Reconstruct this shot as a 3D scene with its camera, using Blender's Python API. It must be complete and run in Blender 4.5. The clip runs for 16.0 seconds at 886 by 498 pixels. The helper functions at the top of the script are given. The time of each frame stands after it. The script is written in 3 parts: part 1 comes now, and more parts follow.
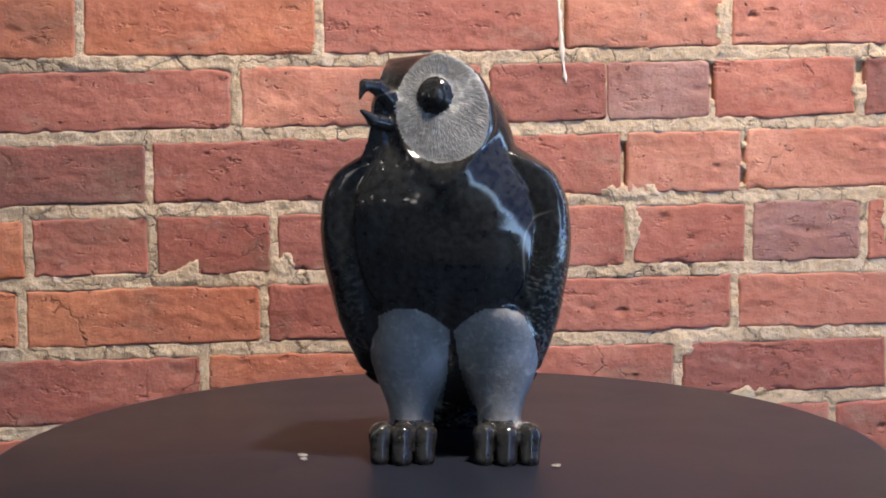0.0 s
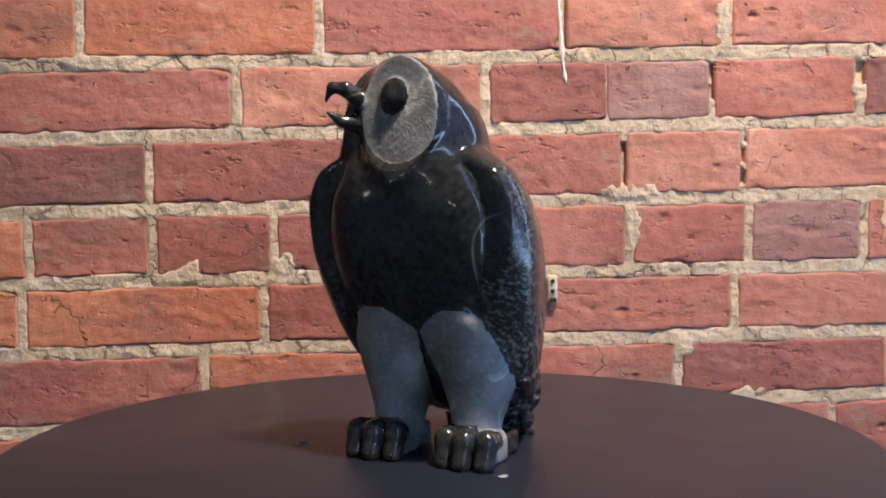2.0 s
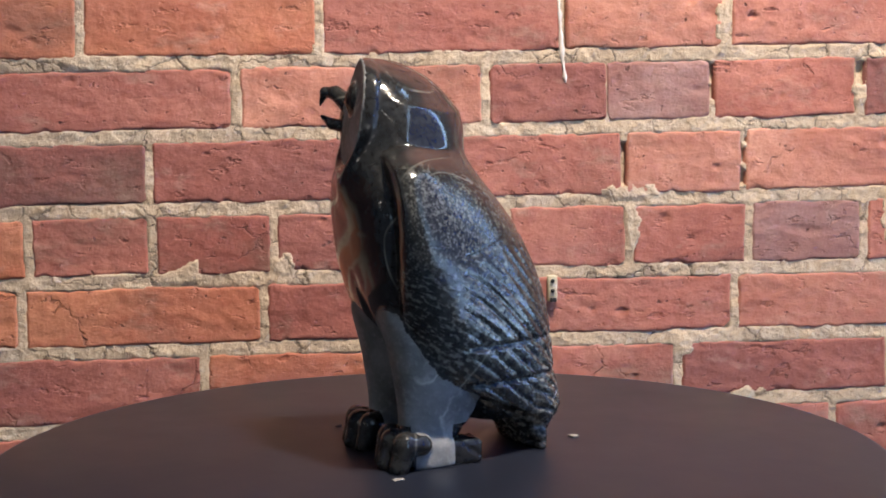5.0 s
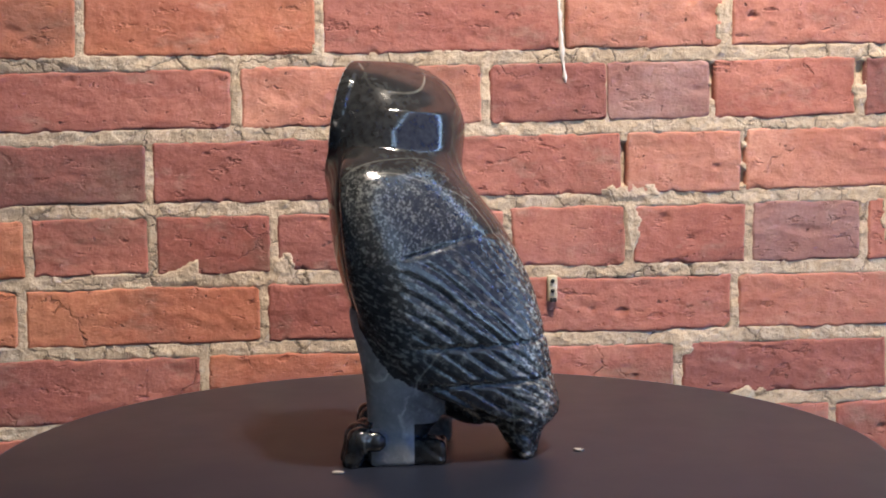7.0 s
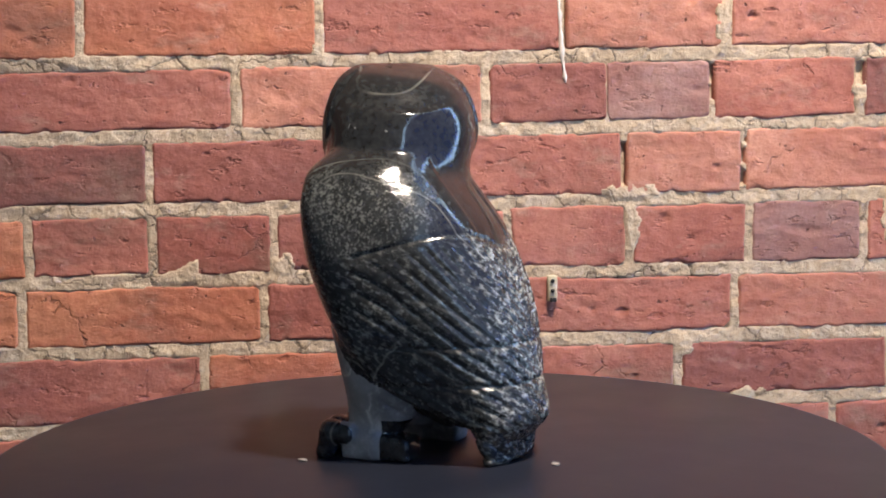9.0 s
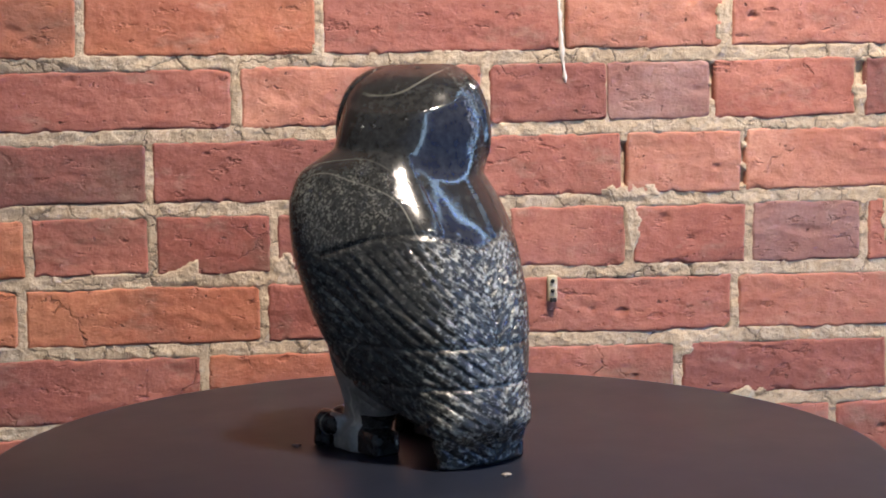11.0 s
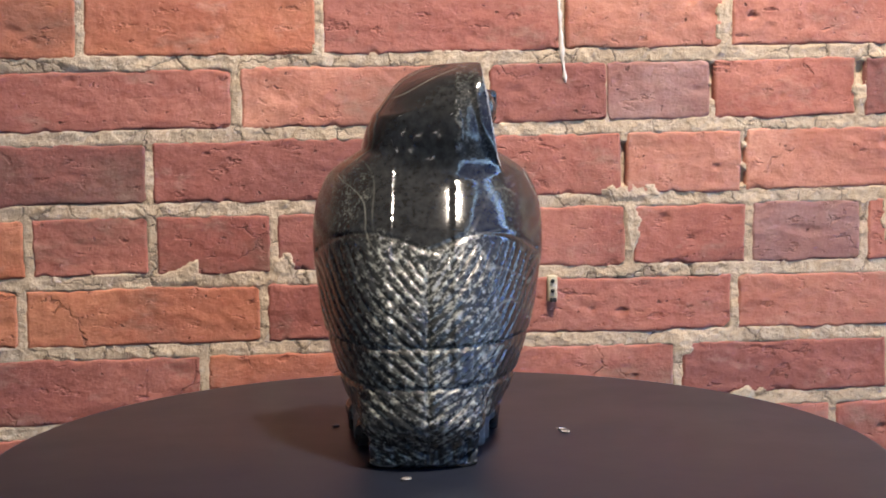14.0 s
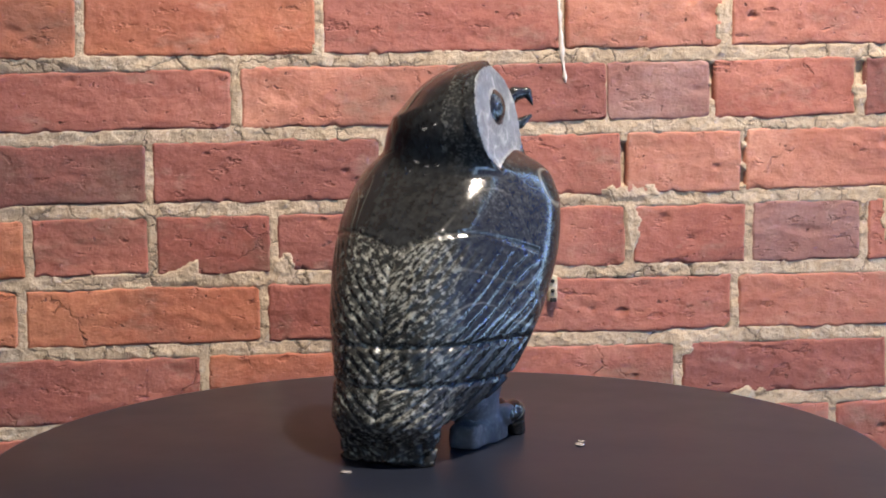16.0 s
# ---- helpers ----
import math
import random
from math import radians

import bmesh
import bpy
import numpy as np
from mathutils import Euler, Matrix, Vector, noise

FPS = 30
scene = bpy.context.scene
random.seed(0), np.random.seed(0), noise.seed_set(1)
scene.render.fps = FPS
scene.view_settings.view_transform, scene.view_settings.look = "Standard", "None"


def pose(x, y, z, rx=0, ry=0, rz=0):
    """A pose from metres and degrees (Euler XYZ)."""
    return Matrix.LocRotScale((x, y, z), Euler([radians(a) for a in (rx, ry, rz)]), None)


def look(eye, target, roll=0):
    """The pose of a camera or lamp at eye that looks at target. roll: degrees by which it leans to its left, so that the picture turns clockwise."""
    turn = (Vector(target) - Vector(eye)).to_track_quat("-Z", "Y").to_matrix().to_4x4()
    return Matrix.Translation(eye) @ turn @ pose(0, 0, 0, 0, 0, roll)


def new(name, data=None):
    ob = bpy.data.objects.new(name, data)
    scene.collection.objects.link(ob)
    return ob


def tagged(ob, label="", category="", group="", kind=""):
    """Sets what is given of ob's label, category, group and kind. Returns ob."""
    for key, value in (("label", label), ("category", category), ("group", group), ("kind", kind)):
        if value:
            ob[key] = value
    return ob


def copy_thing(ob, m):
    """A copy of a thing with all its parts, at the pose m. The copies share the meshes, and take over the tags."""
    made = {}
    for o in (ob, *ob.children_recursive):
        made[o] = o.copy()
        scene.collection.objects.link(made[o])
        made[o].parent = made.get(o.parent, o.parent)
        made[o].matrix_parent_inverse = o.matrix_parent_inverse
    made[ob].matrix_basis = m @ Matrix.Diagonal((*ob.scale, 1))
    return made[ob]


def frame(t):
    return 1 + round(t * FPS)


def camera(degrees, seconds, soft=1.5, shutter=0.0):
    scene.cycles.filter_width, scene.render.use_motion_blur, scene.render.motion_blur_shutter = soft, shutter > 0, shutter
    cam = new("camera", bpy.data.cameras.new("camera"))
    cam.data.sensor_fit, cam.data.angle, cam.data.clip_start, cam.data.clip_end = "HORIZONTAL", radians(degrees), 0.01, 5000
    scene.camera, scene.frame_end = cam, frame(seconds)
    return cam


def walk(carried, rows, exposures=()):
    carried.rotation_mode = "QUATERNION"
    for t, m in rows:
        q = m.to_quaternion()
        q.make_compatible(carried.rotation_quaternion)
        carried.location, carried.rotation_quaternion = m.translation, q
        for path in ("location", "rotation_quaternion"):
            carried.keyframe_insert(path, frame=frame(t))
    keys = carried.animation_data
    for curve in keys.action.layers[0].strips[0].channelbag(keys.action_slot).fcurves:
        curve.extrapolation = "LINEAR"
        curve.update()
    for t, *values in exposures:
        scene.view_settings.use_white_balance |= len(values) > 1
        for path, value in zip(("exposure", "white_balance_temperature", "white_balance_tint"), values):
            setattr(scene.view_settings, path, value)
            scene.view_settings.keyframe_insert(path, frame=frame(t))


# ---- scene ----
# The camera stands still before a brick wall; a turntable carries the carved bird round.
TOP = 0.75                      # height of the table's top
cam = camera(40.0, 16.0, soft=1.95)
EYE = (0.0035, -0.76, TOP + 0.177)
STILL = look(EYE, (0.0035, -0.76 + math.cos(radians(3.99)), TOP + 0.177 - math.sin(radians(3.99))), roll=-0.68)
walk(cam, [(0.0, STILL), (16.0, STILL)])

# ---- light ----
scene.view_settings.exposure = 0.0
world = bpy.data.worlds.new("world")
scene.world = world
world.use_nodes = True
sky = world.node_tree.nodes.new("ShaderNodeTexSky")
sky.sky_type, sky.sun_disc = "NISHITA", False
sky.sun_elevation, sky.sun_rotation = radians(35), radians(200)
world.node_tree.links.new(sky.outputs[0], world.node_tree.nodes["Background"].inputs[0])
world.node_tree.nodes["Background"].inputs[1].default_value = 0.08


def lamp(name, kind, place, target, power, colour, size=0.1, size_y=None, spread=None, cone=None):
    data = bpy.data.lights.new(name, kind)
    data.energy, data.color = power, colour
    if kind == "AREA":
        data.size = size
        if size_y:
            data.shape, data.size_y = "RECTANGLE", size_y
    else:
        data.shadow_soft_size = size
    if cone:
        data.spot_size, data.spot_blend = radians(cone), 0.8
    ob = new(name, data)
    ob.matrix_world = look(place, target)
    return ob


WARM = (1.0, 0.86, 0.715)
lamp("ceiling_spot_lamp", "SPOT", (0.45, -0.45, 2.50), (0.25, 0.36, 0.84), 328, WARM, 0.08, cone=58)

# ---- materials ----


def mat(name):
    m = bpy.data.materials.new(name)
    m.use_nodes = True
    nt = m.node_tree
    return m, nt, nt.nodes["Principled BSDF"]


def add(nt, kind, **values):
    node = nt.nodes.new(kind)
    for key, value in values.items():
        node.inputs[key.replace("_", " ")].default_value = value
    return node


def tex(nt, scale, detail=4, rough=0.55, kind="ShaderNodeTexNoise", coords=None, **more):
    node = nt.nodes.new(kind)
    node.inputs["Scale"].default_value = scale
    if kind == "ShaderNodeTexNoise":
        node.inputs["Detail"].default_value, node.inputs["Roughness"].default_value = detail, rough
    if coords:
        nt.links.new(coords, node.inputs["Vector"])
    return node


def ramp(nt, source, stops, mode="LINEAR"):
    node = nt.nodes.new("ShaderNodeValToRGB")
    node.color_ramp.interpolation = mode
    el = node.color_ramp.elements
    while len(el) < len(stops):
        el.new(0.5)
    for e, (at, c) in zip(el, stops):
        e.position, e.color = at, ((c, c, c, 1) if isinstance(c, (int, float)) else (*c, 1))
    nt.links.new(source, node.inputs[0])
    return node.outputs[0]


def blend(nt, fac, a, b, how="MIX"):
    node = nt.nodes.new("ShaderNodeMix")
    node.data_type, node.blend_type = "RGBA", how
    for sock, v in ((node.inputs[0], fac), (node.inputs[6], a), (node.inputs[7], b)):
        if isinstance(v, bpy.types.NodeSocket):
            nt.links.new(v, sock)
        elif isinstance(v, (int, float)):
            sock.default_value = v
        else:
            sock.default_value = (*v, 1)
    return node.outputs[2]


def math_node(nt, how, a, b=0.0):
    node = nt.nodes.new("ShaderNodeMath")
    node.operation = how
    for sock, v in zip(node.inputs, (a, b)):
        if isinstance(v, bpy.types.NodeSocket):
            nt.links.new(v, sock)
        else:
            sock.default_value = v
    return node.outputs[0]


def bump(nt, height, distance, strength=1.0, normal=None):
    node = nt.nodes.new("ShaderNodeBump")
    node.inputs["Strength"].default_value, node.inputs["Distance"].default_value = strength, distance
    nt.links.new(height, node.inputs["Height"])
    if normal:
        nt.links.new(normal, node.inputs["Normal"])
    return node.outputs[0]


def objco(nt):
    return nt.nodes.new("ShaderNodeTexCoord").outputs["Object"]


def brick_mat(name, base, pale, dark):
    m, nt, p = mat(name)
    co = objco(nt)
    info = nt.nodes.new("ShaderNodeObjectInfo")
    shift = nt.nodes.new("ShaderNodeVectorMath")
    shift.operation = "ADD"
    nt.links.new(co, shift.inputs[0])
    nt.links.new(math_node(nt, "MULTIPLY", info.outputs["Random"], 9.0), shift.inputs[1])
    v = shift.outputs[0]
    big = tex(nt, 11, 5, 0.6, coords=v)
    mid = tex(nt, 55, 6, 0.65, coords=v)
    fine = tex(nt, 420, 3, 0.6, coords=v)
    squash = nt.nodes.new("ShaderNodeMapping")
    squash.inputs["Scale"].default_value = (0.62, 1.0, 1.25)
    nt.links.new(v, squash.inputs["Vector"])
    drag = tex(nt, 75, 5, 0.7, coords=squash.outputs[0])          # marks dragged along the brick
    smear = tex(nt, 26, 6, 0.7, coords=squash.outputs[0])         # lime haze
    hole = ramp(nt, tex(nt, 120, 3, 0.6, coords=v).outputs[0], [(0.275, 1.0), (0.33, 0.0)])
    c = blend(nt, ramp(nt, big.outputs[0], [(0.35, 0.0), (0.68, 1.0)]), base, pale)
    wide = tex(nt, 6.5, 4, 0.55, coords=squash.outputs[0])
    c = blend(nt, ramp(nt, wide.outputs[0], [(0.42, 0.0), (0.66, 0.85)]), c, tuple(0.6 * a + 0.4 * b for a, b in zip(dark, (0.30, 0.12, 0.10))))
    c = blend(nt, ramp(nt, wide.outputs[0], [(0.30, 0.8), (0.46, 0.0)]), c, tuple(min(1, 1.12 * a) for a in pale))
    c = blend(nt, ramp(nt, mid.outputs[0], [(0.50, 0.0), (0.72, 0.6)]), c, dark)
    c = blend(nt, ramp(nt, drag.outputs[0], [(0.56, 0.0), (0.70, 0.6)]), c, dark)
    c = blend(nt, ramp(nt, fine.outputs[0], [(0.3, 0.4), (0.65, 0.0)]), c, dark)
    c = blend(nt, ramp(nt, smear.outputs[0], [(0.56, 0.0), (0.76, 0.5)]), c, (0.52, 0.34, 0.26))
    c = blend(nt, ramp(nt, drag.outputs[0], [(0.22, 0.4), (0.30, 0.0)]), c, (0.55, 0.38, 0.29))
    soot = tex(nt, 13, 5, 0.6, coords=squash.outputs[0])
    c = blend(nt, ramp(nt, soot.outputs[0], [(0.56, 0.0), (0.74, 0.55)]), c, (0.15, 0.095, 0.065))
    pit = ramp(nt, tex(nt, 62, 4, 0.65, coords=squash.outputs[0]).outputs[0], [(0.30, 1.0), (0.39, 0.0)])
    c = blend(nt, math_node(nt, "MULTIPLY", pit, 0.35), c, dark)
    c = blend(nt, math_node(nt, "MULTIPLY", hole, 0.75), c, (0.06, 0.022, 0.018))
    # a few hairline cracks
    bend = nt.nodes.new("ShaderNodeVectorMath")
    bend.operation = "MULTIPLY_ADD"
    nt.links.new(tex(nt, 45, 4, 0.7, coords=v).outputs["Color"], bend.inputs[0])
    bend.inputs[1].default_value = (0.03, 0.03, 0.03)
    nt.links.new(v, bend.inputs[2])
    cell = nt.nodes.new("ShaderNodeTexVoronoi")
    cell.feature = "DISTANCE_TO_EDGE"
    cell.inputs["Scale"].default_value = 17
    nt.links.new(bend.outputs[0], cell.inputs["Vector"])
    crack = math_node(nt, "MULTIPLY", ramp(nt, cell.outputs["Distance"], [(0.0, 1.0), (0.022, 0.0)]), ramp(nt, tex(nt, 16, 3, coords=v).outputs[0], [(0.60, 0.0), (0.66, 1.0)]))
    c = blend(nt, math_node(nt, "MULTIPLY", crack, 0.35), c, tuple(0.35 * q for q in dark))
    nt.links.new(c, p.inputs["Base Color"])
    p.inputs["Roughness"].default_value = 0.72
    p.inputs["Specular IOR Level"].default_value = 0.35
    n = bump(nt, math_node(nt, "SUBTRACT", 1.0, hole), 0.0015, 0.8)
    n = bump(nt, math_node(nt, "SUBTRACT", 1.0, pit), 0.0020, 0.8, n)
    n = bump(nt, drag.outputs[0], 0.0018, 0.7, n)
    n = bump(nt, mid.outputs[0], 0.0024, 0.7, n)
    n = bump(nt, math_node(nt, "SUBTRACT", 1.0, crack), 0.0016, 0.9, n)
    n = bump(nt, fine.outputs[0], 0.0004, 0.8, n)
    nt.links.new(n, p.inputs["Normal"])
    return m


RED = brick_mat("brick_red", (0.365, 0.122, 0.085), (0.455, 0.195, 0.138), (0.245, 0.070, 0.050))
ORANGE = brick_mat("brick_orange", (0.42, 0.142, 0.072), (0.48, 0.200, 0.110), (0.31, 0.088, 0.050))
DARK = brick_mat("brick_dark", (0.20, 0.068, 0.054), (0.28, 0.100, 0.075), (0.10, 0.042, 0.038))
DEEP = brick_mat("brick_deep_red", (0.28, 0.085, 0.062), (0.36, 0.135, 0.098), (0.17, 0.052, 0.040))
MAUVE = brick_mat("brick_mauve", (0.31, 0.150, 0.122), (0.42, 0.295, 0.260), (0.20, 0.085, 0.070))
SALMON = brick_mat("brick_salmon", (0.43, 0.170, 0.108), (0.52, 0.255, 0.175), (0.32, 0.105, 0.070))


def mortar_mat():
    m, nt, p = mat("lime_mortar")
    co = objco(nt)
    big = tex(nt, 9, 5, coords=co)
    mid = tex(nt, 70, 6, 0.65, coords=co)
    fine = tex(nt, 600, 3, coords=co)
    c = blend(nt, ramp(nt, big.outputs[0], [(0.35, 0.0), (0.7, 1.0)]), (0.43, 0.325, 0.220), (0.56, 0.44, 0.315))
    c = blend(nt, ramp(nt, mid.outputs[0], [(0.54, 0.0), (0.74, 0.8)]), c, (0.36, 0.26, 0.16))
    c = blend(nt, ramp(nt, fine.outputs[0], [(0.3, 0.55), (0.55, 0.0)]), c, (0.36, 0.26, 0.17))
    bend = nt.nodes.new("ShaderNodeVectorMath")
    bend.operation = "MULTIPLY_ADD"
    nt.links.new(tex(nt, 60, 4, 0.7, coords=co).outputs["Color"], bend.inputs[0])
    bend.inputs[1].default_value = (0.02, 0.02, 0.02)
    nt.links.new(co, bend.inputs[2])
    cell = nt.nodes.new("ShaderNodeTexVoronoi")
    cell.feature = "DISTANCE_TO_EDGE"
    cell.inputs["Scale"].default_value = 24
    nt.links.new(bend.outputs[0], cell.inputs["Vector"])
    crack = math_node(nt, "MULTIPLY", ramp(nt, cell.outputs["Distance"], [(0.0, 1.0), (0.03, 0.0)]), ramp(nt, tex(nt, 14, 3, coords=co).outputs[0], [(0.46, 0.0), (0.56, 0.8)]))
    c = blend(nt, crack, c, (0.10, 0.07, 0.05))
    nt.links.new(c, p.inputs["Base Color"])
    p.inputs["Roughness"].default_value = 0.9
    n = bump(nt, mid.outputs[0], 0.005, 0.95)
    n = bump(nt, fine.outputs[0], 0.0006, 0.8, n)
    n = bump(nt, math_node(nt, "SUBTRACT", 1.0, crack), 0.002, 0.8, n)
    nt.links.new(n, p.inputs["Normal"])
    return m


MORTAR = mortar_mat()


def plain_mat(name, colour, rough=0.6, metal=0.0, grain=40, vary=0.15, relief=0.0004):
    m, nt, p = mat(name)
    co = objco(nt)
    a, b = tex(nt, grain, 5, coords=co), tex(nt, grain * 9, 3, coords=co)
    c = blend(nt, ramp(nt, a.outputs[0], [(0.3, 0.0), (0.7, 1.0)]), tuple(v * (1 - vary) for v in colour), tuple(min(1, v * (1 + vary)) for v in colour))
    nt.links.new(c, p.inputs["Base Color"])
    p.inputs["Metallic"].default_value = metal
    nt.links.new(ramp(nt, a.outputs[0], [(0.3, max(0, rough - 0.06)), (0.7, min(1, rough + 0.06))]), p.inputs["Roughness"])
    nt.links.new(bump(nt, b.outputs[0], relief, 0.5), p.inputs["Normal"])
    return m


TABLE = plain_mat("table_laminate", (0.0085, 0.0105, 0.0180), 0.38, 0, 5, 0.15, 0.0002)
TABLE.node_tree.nodes["Principled BSDF"].inputs["Specular IOR Level"].default_value = 0.32
IRON = plain_mat("black_iron", (0.02, 0.02, 0.02), 0.5, 0.6)
PLASTER = plain_mat("room_plaster", (0.20, 0.18, 0.16), 0.9, 0, 4, 0.1)
FLOORING = plain_mat("floor_boards_brown", (0.12, 0.075, 0.045), 0.5, 0, 6, 0.3)
CRUMB = plain_mat("pale_crumb", (0.22, 0.20, 0.19), 0.8, 0, 300)
BRASS = plain_mat("dull_brass", (0.50, 0.42, 0.28), 0.5, 0.15, 200)
WHITE = plain_mat("white_paint_streak", (0.66, 0.58, 0.50), 0.7, 0, 60, 0.3)


def glow_mat(name, colour, strength):
    m, nt, p = mat(name)
    p.inputs["Base Color"].default_value = (*colour, 1)
    p.inputs["Emission Color"].default_value = (*colour, 1)
    p.inputs["Emission Strength"].default_value = strength
    return m


BULB = glow_mat("bulb_glass", (1.0, 0.92, 0.84), 14)
DAYLIGHT = glow_mat("daylight_outside", (0.47, 0.71, 1.0), 11)
# the blind's cloth emits by itself, standing in for daylight shining through it
BLIND = glow_mat("blue_blind_glow", (0.09, 0.26, 0.90), 0.7)


def stone_mats():
    polished, nt, p = mat("stone_polished_black")
    co = objco(nt)
    big, fine = tex(nt, 18, 5, coords=co), tex(nt, 240, 4, coords=co)
    warp = nt.nodes.new("ShaderNodeVectorMath")
    warp.operation = "MULTIPLY_ADD"
    nt.links.new(tex(nt, 14, 3, coords=co).outputs["Color"], warp.inputs[0])
    warp.inputs[1].default_value = (0.010, 0.010, 0.010)
    nt.links.new(co, warp.inputs[2])
    vein = tex(nt, 8, 1, 0.4, coords=warp.outputs[0])
    line = ramp(nt, vein.outputs[0], [(0.496, 0.0), (0.50, 1.0), (0.504, 0.0)])
    other = tex(nt, 6.5, 1, 0.4, coords=warp.outputs[0])
    line = math_node(nt, "MAXIMUM", line, ramp(nt, other.outputs[0], [(0.537, 0.0), (0.54, 0.7), (0.543, 0.0)]))
    line = math_node(nt, "MULTIPLY", line, ramp(nt, big.outputs[0], [(0.40, 0.0), (0.56, 0.6)]))
    c = blend(nt, ramp(nt, fine.outputs[0], [(0.4, 0.0), (0.75, 1.0)]), (0.014, 0.014, 0.0138), (0.033, 0.033, 0.032))
    c = blend(nt, line, c, (0.26, 0.25, 0.21))
    # pecked and feathered parts of the same black stone
    peck = nt.nodes.new("ShaderNodeAttribute")
    peck.attribute_name = "peck"
    peck = peck.outputs["Fac"]
    patch, mid, grain = tex(nt, 28, 4, coords=co), tex(nt, 300, 4, 0.6, coords=co), tex(nt, 650, 3, coords=co)
    spot = math_node(nt, "ADD", mid.outputs[0], math_node(nt, "MULTIPLY", math_node(nt, "SUBTRACT", patch.outputs[0], 0.5), 0.5))
    barb = nt.nodes.new("ShaderNodeAttribute")
    barb.attribute_name = "feather"
    dash = tex(nt, 1.0, 3, 0.6, coords=barb.outputs["Vector"])
    spot = math_node(nt, "ADD", math_node(nt, "MULTIPLY", spot, 0.45), math_node(nt, "MULTIPLY", dash.outputs[0], 0.55))
    fleck = math_node(nt, "MULTIPLY", ramp(nt, spot, [(0.50, 0.0), (0.60, 1.0)]), peck)
    base = blend(nt, math_node(nt, "MULTIPLY", peck, ramp(nt, grain.outputs[0], [(0.4, 0.2), (0.7, 1.0)])), c, (0.022, 0.023, 0.021))
    nt.links.new(blend(nt, fleck, base, (0.27, 0.27, 0.235)), p.inputs["Base Color"])
    gloss = ramp(nt, big.outputs[0], [(0.3, 0.085), (0.7, 0.135)])
    nt.links.new(blend(nt, math_node(nt, "MULTIPLY", peck, 0.8), gloss, ramp(nt, mid.outputs[0], [(0.4, 0.16), (0.65, 0.38)])), p.inputs["Roughness"])
    n = bump(nt, big.outputs[0], 0.0012, 0.2)
    n = bump(nt, math_node(nt, "MULTIPLY", mid.outputs[0], peck), 0.0012, 0.7, n)
    nt.links.new(n, p.inputs["Normal"])

    honed, nt, p = mat("stone_honed_grey")
    co = objco(nt)
    big, mid, fine = tex(nt, 35, 5, coords=co), tex(nt, 260, 4, 0.6, coords=co), tex(nt, 900, 2, coords=co)
    c = blend(nt, ramp(nt, big.outputs[0], [(0.32, 0.0), (0.68, 1.0)]), (0.088, 0.091, 0.093), (0.225, 0.228, 0.230))
    c = blend(nt, ramp(nt, mid.outputs[0], [(0.5, 0.0), (0.72, 0.55)]), c, (0.31, 0.31, 0.30))
    warp = nt.nodes.new("ShaderNodeVectorMath")
    warp.operation = "MULTIPLY_ADD"
    nt.links.new(tex(nt, 40, 3, coords=co).outputs["Color"], warp.inputs[0])
    warp.inputs[1].default_value = (0.02, 0.02, 0.02)
    nt.links.new(co, warp.inputs[2])
    vein = tex(nt, 17, 3, 0.5, coords=warp.outputs[0])
    line = math_node(nt, "MULTIPLY", ramp(nt, vein.outputs[0], [(0.482, 0.0), (0.50, 1.0), (0.518, 0.0)]), ramp(nt, big.outputs[0], [(0.45, 0.0), (0.6, 0.8)]))
    c = blend(nt, line, c, (0.50, 0.49, 0.44))
    nt.links.new(c, p.inputs["Base Color"])
    p.inputs["Roughness"].default_value = 0.58
    at = nt.nodes.new("ShaderNodeAttribute")
    at.attribute_name = "stroke"
    hair = tex(nt, 3.2, 2, 0.5, coords=at.outputs["Vector"])
    n = bump(nt, mid.outputs[0], 0.0009, 0.6)
    n = bump(nt, hair.outputs[0], 0.0010, 0.7, n)
    nt.links.new(bump(nt, fine.outputs[0], 0.0003, 0.5, n), p.inputs["Normal"])
    return polished, honed


# ---- mesh helpers ----


def part(name, bm, material, parent=None, label="", smooth=True):
    """Link a bmesh as one mesh object, under a thing or a part."""
    me = bpy.data.meshes.new(name)
    bm.to_mesh(me)
    bm.free()
    for m in material if isinstance(material, (list, tuple)) else (material,):
        me.materials.append(m)
    for poly in me.polygons:
        poly.use_smooth = smooth
    ob = new(name, me)
    ob.parent = parent
    if label:
        ob["label"] = label
    return ob


def box(bm, lo, hi, bevel=0.0):
    made = bmesh.ops.create_cube(bm, size=1.0)["verts"]
    for v in made:
        v.co = Vector([lo[i] + (v.co[i] + 0.5) * (hi[i] - lo[i]) for i in range(3)])
    if bevel:
        edges = {e for v in made for e in v.link_edges}
        bmesh.ops.bevel(bm, geom=list(edges), offset=bevel, segments=2, affect="EDGES", profile=0.5)


def lathe(bm, profile, steps=96, close=True):
    rings = []
    for r, z in profile:
        if r < 1e-6:
            rings.append([bm.verts.new((0, 0, z))])
        else:
            rings.append([bm.verts.new((r * math.cos(2 * math.pi * i / steps), r * math.sin(2 * math.pi * i / steps), z)) for i in range(steps)])
    for a, b in zip(rings, rings[1:]):
        for i in range(steps):
            j = (i + 1) % steps
            if len(a) == 1 and len(b) > 1:
                bm.faces.new((a[0], b[i], b[j]))
            elif len(b) == 1 and len(a) > 1:
                bm.faces.new((a[i], b[0], a[j]))
            elif len(a) > 1:
                bm.faces.new((a[i], b[i], b[j], a[j]))
    bmesh.ops.recalc_face_normals(bm, faces=bm.faces)


